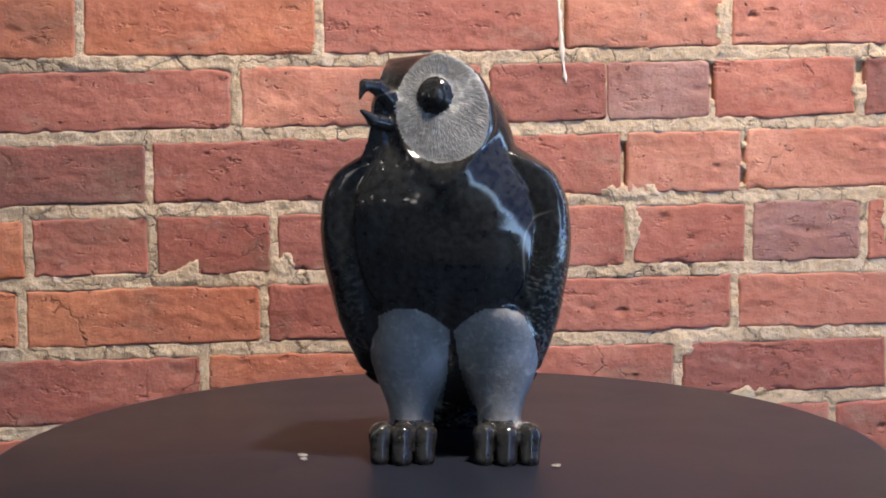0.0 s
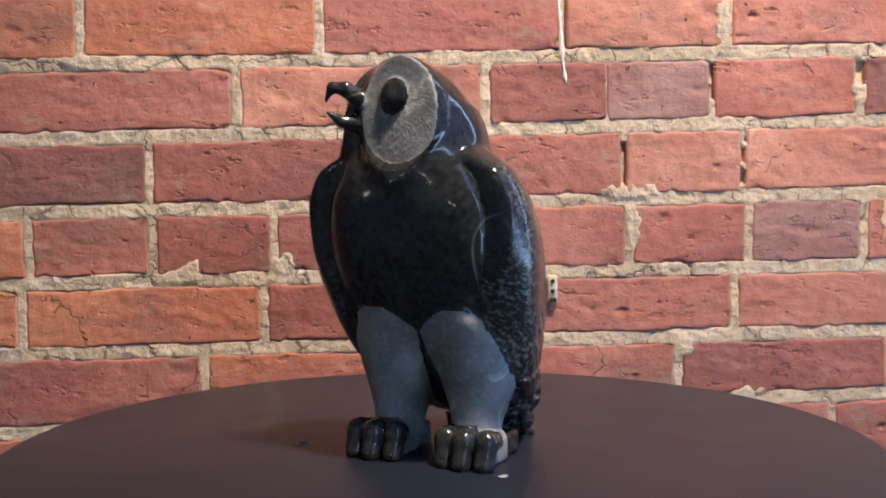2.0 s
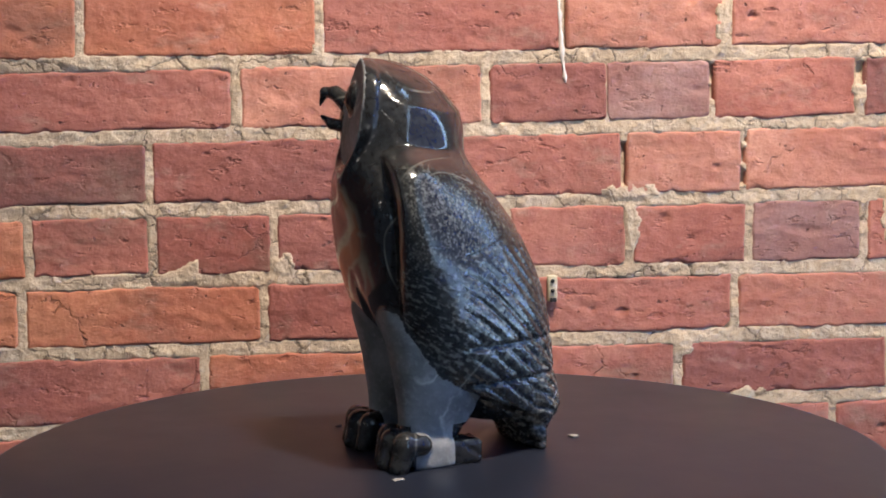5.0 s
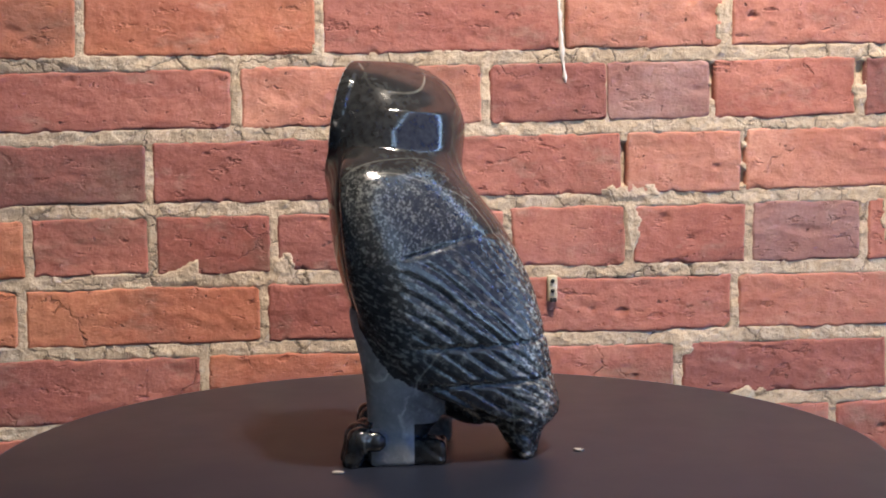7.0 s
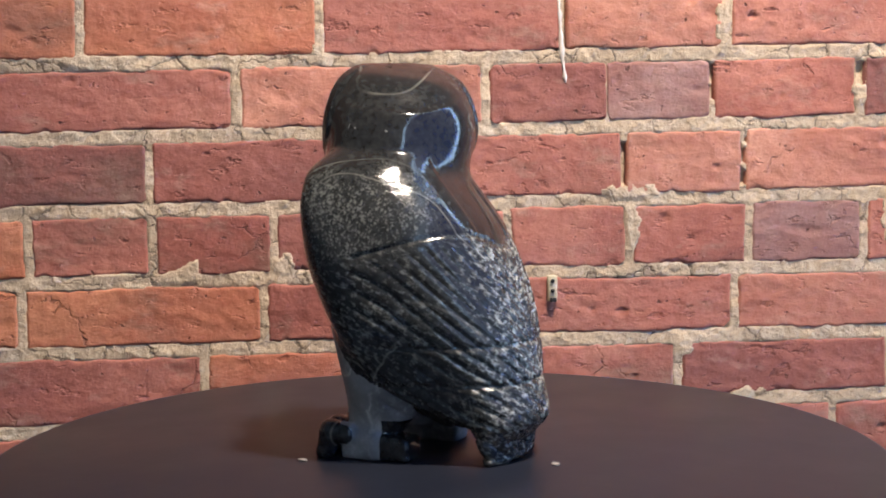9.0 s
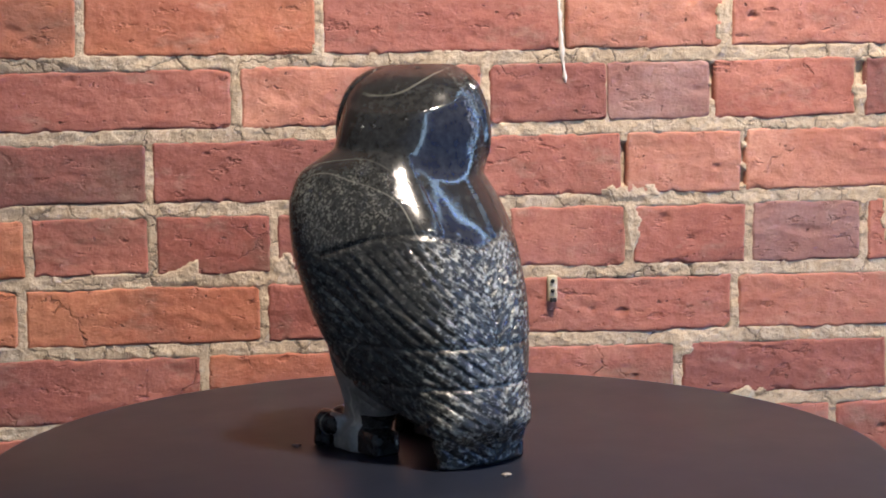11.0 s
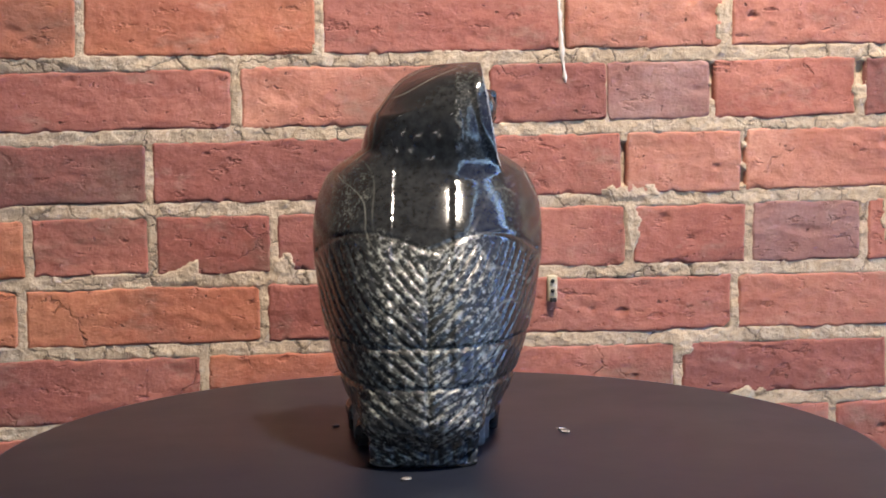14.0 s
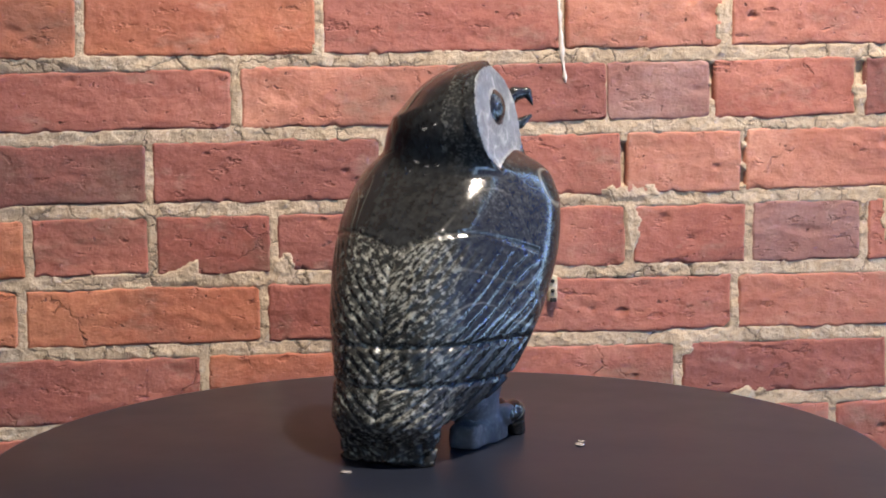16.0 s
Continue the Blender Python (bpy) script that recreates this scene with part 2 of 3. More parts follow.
# ---- room ----
YAW = math.degrees(math.atan(0.101))
WALL = pose(0.0035, 0.36, 0.0, 0, 0, YAW)     # the brick face: x along it, -y towards the room


def shell(name, lo, hi, material, label):
    bm = bmesh.new()
    box(bm, lo, hi)
    ob = part(name, bm, material, smooth=False)
    return tagged(ob, label, name.split("_")[0], kind="structure")


def build_room():
    shell("floor", (-2.4, -5.2, -0.1), (2.0, 0.75, 0.0), FLOORING, "dark brown boarded floor of the room")
    shell("ceiling", (-2.4, -5.2, 4.4), (2.0, 0.75, 4.5), PLASTER, "dim plaster ceiling of the room")
    shell("wall_west", (-2.4, -5.2, 0.0), (-2.25, 0.75, 4.4), PLASTER, "dim plaster side wall")
    shell("wall_south", (-2.25, -5.2, 0.0), (1.8, -5.05, 4.4), PLASTER, "dim plaster wall across the room")
    # east wall in four pieces round the window opening
    y0, y1, z0, z1 = -4.70, 0.42, 0.20, 4.20
    bm = bmesh.new()
    box(bm, (1.80, -5.2, 0.0), (1.95, y0, 4.4))
    box(bm, (1.80, y1, 0.0), (1.95, 0.75, 4.4))
    box(bm, (1.80, y0, 0.0), (1.95, y1, z0))
    box(bm, (1.80, y0, z1), (1.95, y1, 4.4))
    tagged(part("wall_east", bm, PLASTER, smooth=False), "plaster wall with a bright window", "wall", kind="structure")
    win = tagged(new("window_1"), "window full of blue daylight behind a blind", "window", kind="structure")
    bm = bmesh.new()
    for lo, hi in (((1.952, y0 - 0.03, z0 - 0.03), (2.0, y0, z1 + 0.03)), ((1.952, y1, z0 - 0.03), (2.0, y1 + 0.03, z1 + 0.03)),
                   ((1.952, y0, z0 - 0.03), (2.0, y1, z0)), ((1.952, y0, z1), (2.0, y1, z1 + 0.03))):
        box(bm, lo, hi, 0.004)
    part("window_frame", bm, WHITE, win, smooth=False)
    # opaque blind; its blue backlight is put into the material as emission
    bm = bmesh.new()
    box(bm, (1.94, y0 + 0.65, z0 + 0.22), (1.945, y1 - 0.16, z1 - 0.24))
    part("roller_blind", bm, BLIND, win, "blue fabric roller blind, given its own glow for the daylight through it", smooth=False)
    bm = bmesh.new()
    box(bm, (2.005, -4.85, 0.05), (2.015, 0.6, 4.35))
    tagged(part("backdrop", bm, DAYLIGHT, smooth=False), "bright daylight outside the window", "sky", kind="structure")


build_room()

# ---- brick wall ----
# Upper and lower joint lines of each course: height at x = -0.31 and at x = +0.335; then the upright joints.
LINES = [(1.0840, 1.0935), (1.0186, 1.0278), (0.9532, 0.9623), (0.8878, 0.8941), (0.8250, 0.8264), (0.7616, 0.7630), (0.6916, 0.7014), (0.627, 0.637)]
JOINTS = [
    [-0.535, -0.320, -0.110, 0.113, 0.268, 0.480],
    [-0.400, -0.185, 0.040, 0.153, 0.253, 0.397, 0.500],
    [-0.475, -0.263, -0.054, 0.169, 0.283, 0.495],
    [-0.480, -0.370, -0.262, -0.154, -0.042, 0.059, 0.174, 0.289, 0.402, 0.500],
    [-0.590, -0.378, -0.164, 0.049, 0.276, 0.490],
    [-0.430, -0.219, 0.003, 0.221, 0.429, 0.535],
    [-0.535, -0.324, -0.110, 0.110, 0.372, 0.580],
]
KINDS = ["oorpr", "rpbmrd", "dbrpp", "orbbrrrmr", "oobrp", "borbd", "rrrrr"]
CRACKED = 0.153                 # the one joint that is only a crack through a brick
TIGHT = {CRACKED: 0.0004, 0.169: 0.0022, 0.283: 0.0022, 0.253: 0.0013, -0.320: 0.0030, 0.397: 0.0036}     # half widths of close joints
OPEN = [(0.169, 0.905, 0.945), (0.283, 0.905, 0.950), (0.253, 0.985, 1.018), (0.117, 1.030, 1.10), (0.397, 0.998, 1.020)]   # joints that have lost their mortar
TONE = {"r": RED, "o": ORANGE, "d": DARK, "m": MAUVE, "b": DEEP, "p": SALMON}


def line_z(k, x):
    a, b = LINES[k]
    return a + (b - a) * (x + 0.31) / 0.645


def inside_brick(x, z):
    """How far a point lies within the outline of a brick; negative in the joints."""
    for k, joints in enumerate(JOINTS):
        lo, hi = line_z(k + 1, x) + 0.0052, line_z(k, x) - 0.0052
        if lo < z < hi:
            for a, b in zip(joints, joints[1:]):
                if a < x < b:
                    return min(z - lo, hi - z, x - a - TIGHT.get(a, 0.0030), b - TIGHT.get(b, 0.0030) - x)
    return -1.0


def brick_mesh(x0, x1, k, seed):
    """One worn brick: a gridded face with a wavering outline, rounded rims, dents and knocked corners, and four sides."""
    bm = bmesh.new()
    nx, nz = max(10, int((x1 - x0) / 0.0022)), 26
    gap = 0.0052
    ga, gb = TIGHT.get(x0, 0.0030), TIGHT.get(x1, 0.0030)
    def edge(s, a):
        return 0.0025 * noise.noise(Vector((s * 14, a * 9.1, seed))) + 0.0014 * noise.noise(Vector((s * 70, a * 3.3, seed))) - 0.004 * (1 if a in (2, 4) else -1) * min(0, 0.30 - abs(noise.noise(Vector((s * 33, a * 2.3, seed + 4))))) * -1 + 0.0006 * noise.noise(Vector((s * 420, a * 5.7, seed)))
    knock = [0.012 * max(0, noise.noise(Vector((seed, i * 7.7, 2.0)))) + 0.005 for i in range(4)]
    # spalls at the rims and a few dents
    rng = random.Random(int(seed * 10))
    chips = []
    for _ in range(int(3 + (x1 - x0) * 22)):
        cx, edge_side = rng.uniform(x0, x1), rng.random()
        cz = line_z(k + 1, cx) + 0.006 if edge_side < 0.35 else line_z(k, cx) - 0.006 if edge_side < 0.6 else rng.uniform(line_z(k + 1, cx), line_z(k, cx))
        chips.append((cx, cz, rng.uniform(0.002, 0.0065), rng.uniform(0.0008, 0.0026)))
    rows = []
    for j in range(nz + 1):
        row = []
        for i in range(nx + 1):
            u, v = i / nx, j / nz
            u, v = u - 0.012 * math.sin(4 * math.pi * u), v - 0.04 * math.sin(4 * math.pi * v)
            xa, xb = x0 + ga + edge(v * 0.06, 1) * ga / 0.004, x1 - gb + edge(v * 0.06, 2) * gb / 0.004
            x = xa + (xb - xa) * u
            lo, hi = line_z(k + 1, x) + gap + edge(x, 3), line_z(k, x) - gap + edge(x, 4)
            z = lo + (hi - lo) * v
            # corners worn round
            for q, (dx, dz) in enumerate(((x - xa, z - lo), (xb - x, z - lo), (x - xa, hi - z), (xb - x, hi - z))):
                r = knock[q]
                if dx < r and dz < r:
                    m = r - math.hypot(r - dx, r - dz)
                    if m < 0:
                        z += -m * 0.7 * (1 if q < 2 else -1)
                        x += -m * 0.7 * (1 if q % 2 == 0 else -1)
            rim = min((x - xa) if ga > 0.001 else 1, (xb - x) if gb > 0.001 else 1, z - lo, hi - z)
            r = 0.0020
            y = -0.0062 + 0.0032 * (1 - max(0, min(rim, r)) / r) ** 2
            y += 0.0010 * noise.noise(Vector((x * 26, z * 40, seed))) + 0.0007 * noise.noise(Vector((x * 95, z * 130, seed + 5)))
            y += 0.0030 * max(0, noise.noise(Vector((x * 38, z * 75, seed + 9))) - 0.42)
            for cx, cz, cr, deep in chips:
                d = math.hypot(x - cx, (z - cz) * 1.4) / cr + 0.35 * noise.noise(Vector((x * 130, z * 130, seed)))
                if d < 1:
                    y += deep * min(1, (1 - d) * 2.2)
            row.append(bm.verts.new((x, y, z)))
        rows.append(row)
    for a, b in zip(rows, rows[1:]):
        for i in range(nx):
            bm.faces.new((a[i], a[i + 1], b[i + 1], b[i]))
    loop = rows[0] + [r[-1] for r in rows[1:]] + rows[-1][-2::-1] + [r[0] for r in rows[-2:0:-1]]
    back = [bm.verts.new((v.co.x, 0.03, v.co.z)) for v in loop]
    n = len(loop)
    for i in range(n):
        bm.faces.new((loop[i], back[i], back[(i + 1) % n], loop[(i + 1) % n]))
    bmesh.ops.recalc_face_normals(bm, faces=bm.faces)
    return bm


# lumps of mortar squeezed over the bricks: x, z, half width, half height, how far proud
LUMPS = [(0.262, 1.052, 0.008, 0.022, 0.005), (0.175, 0.900, 0.030, 0.007, 0.004),
         (0.395, 0.990, 0.007, 0.018, 0.004), (0.178, 0.864, 0.007, 0.020, 0.005), (0.225, 0.755, 0.010, 0.012, 0.005),
         (-0.315, 1.020, 0.022, 0.007, 0.004), (0.430, 0.870, 0.012, 0.026, 0.004), (-0.145, 0.838, 0.010, 0.010, 0.004), (-0.11, 1.034, 0.006, 0.016, 0.004), (0.288, 0.708, 0.016, 0.006, 0.004)]


def build_wall():
    wall = tagged(new("wall_north"), "old brick wall of red and orange bricks with crumbling lime mortar", "brick wall", kind="structure")
    wall.matrix_world = WALL
    # mortar bed: a rough sheet set a little behind the brick faces
    bm = bmesh.new()
    nx, nz, x0, x1, z0, z1 = 520, 250, -0.50, 0.54, 0.60, 1.10
    rows = []
    for j in range(nz + 1):
        row = []
        for i in range(nx + 1):
            x, z = x0 + (x1 - x0) * i / nx, z0 + (z1 - z0) * j / nz
            y = -0.0052 - 0.0011 * noise.noise(Vector((x * 30, z * 45, 3))) - 0.0012 * noise.noise(Vector((x * 90, z * 110, 7))) - 0.0010 * noise.noise(Vector((x * 260, z * 280, 11)))
            y += 0.008 * max(0, min(1, (inside_brick(x, z) - 0.0018) / 0.003))
            for lx, lz, w, h, out in LUMPS:
                d = ((x - lx) / w) ** 2 + ((z - lz) / h) ** 2
                if d < 3:
                    m = max(0, min(1, (1.2 - d + 1.1 * noise.noise(Vector((x * 110, z * 110, 21)))) * 3))
                    y += (-0.0068 - 0.0010 * noise.noise(Vector((x * 150, z * 150, 5))) - y) * m
            for ox, oa, ob in OPEN:
                if abs(x - ox) < 0.005 and oa < z < ob and noise.noise(Vector((x * 90, z * 70, 2))) > -0.35:
                    y += 0.006
            # a broken brick corner filled with mortar
            if -0.262 < x < -0.2215 and 0.824 < z < 0.8265 + (x + 0.262) * 0.48 + 0.002 * noise.noise(Vector((x * 200, z * 200, 1))):
                y = -0.0068 + 0.0006 * noise.noise(Vector((x * 170, z * 170, 9)))
            row.append(bm.verts.new((x, y, z)))
        rows.append(row)
    for a, b in zip(rows, rows[1:]):
        for i in range(nx):
            bm.faces.new((a[i], a[i + 1], b[i + 1], b[i]))
    part("mortar", bm, MORTAR, wall)
    # the wall's mass behind and around the part in view
    bm = bmesh.new()
    box(bm, (-2.6, 0.034, 0.0), (2.2, 0.20, 4.4))
    box(bm, (-0.62, 0.004, 0.55), (-0.50, 0.034, 1.16))
    box(bm, (0.54, 0.004, 0.55), (0.66, 0.034, 1.16))
    part("backing", bm, MORTAR, wall, smooth=False)
    # plainer courses outside the view, in one joined mesh
    bm = bmesh.new()
    for c in range(67):
        z = 0.01 + c * 0.0655
        off = 0.11 * (c % 2)
        for i in range(22):
            x = -2.5 + off + i * 0.2145
            if x > 2.0 or (x + 0.205 > -0.58 and x < 0.58 and z + 0.055 > 0.63 and z < 1.09):
                continue
            box(bm, (x, -0.005, z), (x + 0.204, 0.033, z + 0.055))
    tagged(part("outer_bricks", bm, RED, wall, smooth=False), kind="stuff")
    for k, joints in enumerate(JOINTS):
        for i, (a, b) in enumerate(zip(joints, joints[1:])):
            part("brick", brick_mesh(a, b, k, k * 17.3 + i * 3.1), TONE[KINDS[k][i]], wall)


build_wall()


# ---- table ----
def build_table():
    table = tagged(new("round_table"), "round dark brown pedestal table with a turning top", "table")
    bm = bmesh.new()
    R = 0.276
    lathe(bm, [(0, TOP), (R - 0.004, TOP), (R - 0.001, TOP - 0.0012), (R, TOP - 0.004), (R, TOP - 0.018), (R - 0.003, TOP - 0.022), (0, TOP - 0.022)], 160)
    part("tabletop", bm, TABLE, table)
    bm = bmesh.new()
    lathe(bm, [(0, TOP - 0.0225), (0.09, TOP - 0.0225), (0.09, TOP - 0.03), (0.032, TOP - 0.05), (0.03, 0.08), (0.06, 0.03), (0, 0.03)], 40)
    part("column", bm, IRON, table)
    bm = bmesh.new()
    lathe(bm, [(0, 0.032), (0.06, 0.032), (0.2, 0.02), (0.21, 0.0), (0, 0.0)], 60)
    part("base", bm, IRON, table)
    return table


TABLE_THING = build_table()


# ---- carved bird ----
def smin(a, b, k):
    h = np.clip(0.5 + 0.5 * (b - a) / k, 0, 1)
    return b + (a - b) * h - k * h * (1 - h)


def smax(a, b, k):
    return -smin(-a, -b, k)


def ball(X, Y, Z, c, r):
    """A rough distance to an ellipsoid."""
    q = np.sqrt(((X - c[0]) / r[0]) ** 2 + ((Y - c[1]) / r[1]) ** 2 + ((Z - c[2]) / r[2]) ** 2)
    return (q - 1) * min(r)


def rod(X, Y, Z, a, b, ra, rb):
    """A tapered capsule from a to b."""
    d = [b[i] - a[i] for i in range(3)]
    t = np.clip(((X - a[0]) * d[0] + (Y - a[1]) * d[1] + (Z - a[2]) * d[2]) / sum(v * v for v in d), 0, 1)
    return np.sqrt((X - a[0] - t * d[0]) ** 2 + (Y - a[1] - t * d[1]) ** 2 + (Z - a[2] - t * d[2]) ** 2) - (ra + (rb - ra) * t)


def block(X, Y, Z, c, half, r):
    q = [np.abs(v - c[i]) - half[i] + r for i, v in enumerate((X, Y, Z))]
    out = np.sqrt(sum(np.maximum(v, 0) ** 2 for v in q))
    return out + np.minimum(np.maximum(q[0], np.maximum(q[1], q[2])), 0) - r


def curve(Z, zs, vs, soft=4.0):
    """A smooth line through the values vs at the heights zs."""
    zs = np.array(zs, float)
    d = np.arange(zs[0] - 3 * soft, zs[-1] + 3 * soft, 0.5)
    first, last = (vs[1] - vs[0]) / (zs[1] - zs[0]), (vs[-1] - vs[-2]) / (zs[-1] - zs[-2])
    v = np.where(d < zs[0], vs[0] + first * (d - zs[0]), np.where(d > zs[-1], vs[-1] + last * (d - zs[-1]), np.interp(d, zs, vs)))
    w = np.exp(-0.5 * (np.arange(-2.5 * soft, 2.5 * soft + 0.1, 0.5) / soft) ** 2)
    n = len(w) // 2
    v = np.convolve(np.pad(v, n, mode="edge"), w / w.sum(), "valid")
    if Z.ndim == 3:
        return np.interp(Z[0, 0], d, v)[None, None, :]
    return np.interp(Z, d, v)


def loft(X, Y, Z, zs, half, front, rear, power=2.3, cx=0.0, taper=0.0, soft=4.0):
    """Stacked super-ellipses: half width, front and rear by height; taper narrows them towards the rear."""
    a, f, b = np.maximum(curve(Z, zs, half, soft), 2), curve(Z, zs, front, soft), curve(Z, zs, rear, soft)
    cy, hy = (f + b) / 2, (b - f) / 2
    s = (Y - cy) / hy
    q = (np.abs((X - cx) / (a * (1 - taper * np.clip(s, -1, 1.2)))) ** power + np.abs(s) ** power) ** (1 / power)
    d = (q - 1) * np.minimum(a, hy)
    return np.maximum(d, np.maximum(zs[0] - Z, Z - zs[-1]))


def net(F, origin, h):
    """Surface nets: a quad mesh of F = 0."""
    s = F < 0
    n = np.array(F.shape) - 1
    corners = [(i, j, k) for i in (0, 1) for j in (0, 1) for k in (0, 1)]
    cut = lambda A, c: A[c[0]:c[0] + n[0], c[1]:c[1] + n[1], c[2]:c[2] + n[2]]
    count = sum(cut(s, c).astype(np.int8) for c in corners)
    active = (count > 0) & (count < 8)
    ids = np.full(active.shape, -1, np.int64)
    cells = np.argwhere(active)
    ids[active] = np.arange(len(cells))
    total, hits = np.zeros((len(cells), 3)), np.zeros(len(cells))
    for a in corners:
        for axis in range(3):
            if a[axis]:
                continue
            b = tuple(1 if i == axis else a[i] for i in range(3))
            fa, fb = F[tuple((cells + a).T)], F[tuple((cells + b).T)]
            m = (fa < 0) != (fb < 0)
            t = np.where(m, fa / np.where(m, fa - fb, 1), 0)
            p = np.array(a, float) + t[:, None] * (np.array(b) - np.array(a))
            total += np.where(m[:, None], p, 0)
            hits += m
    verts = np.array(origin) + h * (cells + total / hits[:, None])
    quads = []
    for axis in range(3):
        u, v = (axis + 1) % 3, (axis + 2) % 3
        lo = [slice(None)] * 3
        hi = [slice(None)] * 3
        lo[axis], hi[axis] = slice(0, -1), slice(1, None)
        a, b = s[tuple(lo)], s[tuple(hi)]
        e = np.argwhere(a != b)
        e = e[(e[:, u] > 0) & (e[:, v] > 0) & (e[:, u] < n[u]) & (e[:, v] < n[v])]
        inside = a[tuple(e.T)]
        du, dv = np.eye(3, dtype=int)[u], np.eye(3, dtype=int)[v]
        q = np.stack([ids[tuple((e - du - dv).T)], ids[tuple((e - dv).T)], ids[tuple(e.T)], ids[tuple((e - du).T)]], 1)
        q[~inside] = q[~inside][:, ::-1]
        quads.append(q)
    return verts, np.concatenate(quads)


ZS = [20, 31, 49, 67, 85, 103, 121, 139, 156, 174, 185, 196, 204]
WIDE = [37.3, 44, 51.1, 57.1, 62.4, 65, 67.8, 68.1, 66.3, 58.8, 41.9, 28, 21.2]
HALF = [26, 36, 46, 54.1, 59.2, 62.7, 63, 62.1, 57.4, 47.9, 40.4, 35.4, 29.5]
FRONT = [10.7, -10.8, -27.6, -40.2, -48.9, -56.4, -61.2, -63.3, -65, -62.5, -55.2, -47.2, -43.5]
REAR = [68.3, 69.9, 69.3, 67.6, 64, 58.9, 50.7, 41, 28.1, 13.5, 9.2, 7.1, 5.6]
EDGE_Y, EDGE_Z = [-57, -52, -50, -47, -43, -30, -13, 8, 34, 60, 80], [225, 178, 130, 100, 82, 62, 48, 38, 27, 18, 14]
HEAD_C = (-9.0, -26.2)
HEAD_Z = [150, 165, 180, 190, 200, 210, 222, 229, 234, 238.5, 241.5]
HEAD_WIDE = [30.4, 38, 46, 49, 50, 49.2, 46.5, 44, 41, 37, 30]
HEAD_FRONT = [-16, -34, -49, -52, -52, -52, -52, -51, -50, -48, -44]
HEAD_REAR = [22.3, 28, 34.5, 37.4, 38, 35.7, 27.5, 19.8, 13.2, 6, -4]
NECK = 16
LEG_FRONT = [-43.9, -41.8, -40.6, -41.1, -42.5, -44.9, -48.9, -51.8, -49.4, -41.6]
TAIL_HALF = [32, 32.5, 33.8, 34.8, 37, 37.5, 40, 42.5]
TAIL_REAR = [61, 62.5, 65, 68, 76.5, 75.5, 71.5, 66]
TAIL_X = 1.0
HEADING, FACE_TILT = 46, 0.17
# each face disc: its normal's turn, its distance, its middle, its half width, its middle's and its eye's height, the eye's way along it
FACES = ((7, 57.0, (2.8, -57.4), 30, 210, 216, -6.5), (89, 42.0, (-41.7, -18.5), 34, 205, 211.5, 0))
SPINE = -3.5


def face_frames():
    """For the two face discs: the normal, the tangent, the distance, the eye and the disc's middle."""
    frames = []
    for turned, dist, mid, wide, zm, ze, along in FACES:
        a = radians(turned)
        nx, ny = -math.sin(a), -math.cos(a)
        def on(z, side=0):
            k = dist - (z - 205) * FACE_TILT - (mid[0] * nx + mid[1] * ny)
            return (mid[0] + nx * k - ny * side, mid[1] + ny * k + nx * side, z)
        frames.append((nx, ny, -ny, nx, dist, on(ze, along), on(zm), wide))
    return frames


def kind_at(verts, faces):
    """1 on the face discs, 0 elsewhere."""
    x, y, z = verts.T
    out = np.zeros(len(verts))
    for nx, ny, tx, ty, dist, e, disc, wide in faces:
        out[np.abs(x * nx + y * ny - dist + (z - 205) * FACE_TILT) < 2.5] = 1
    return out


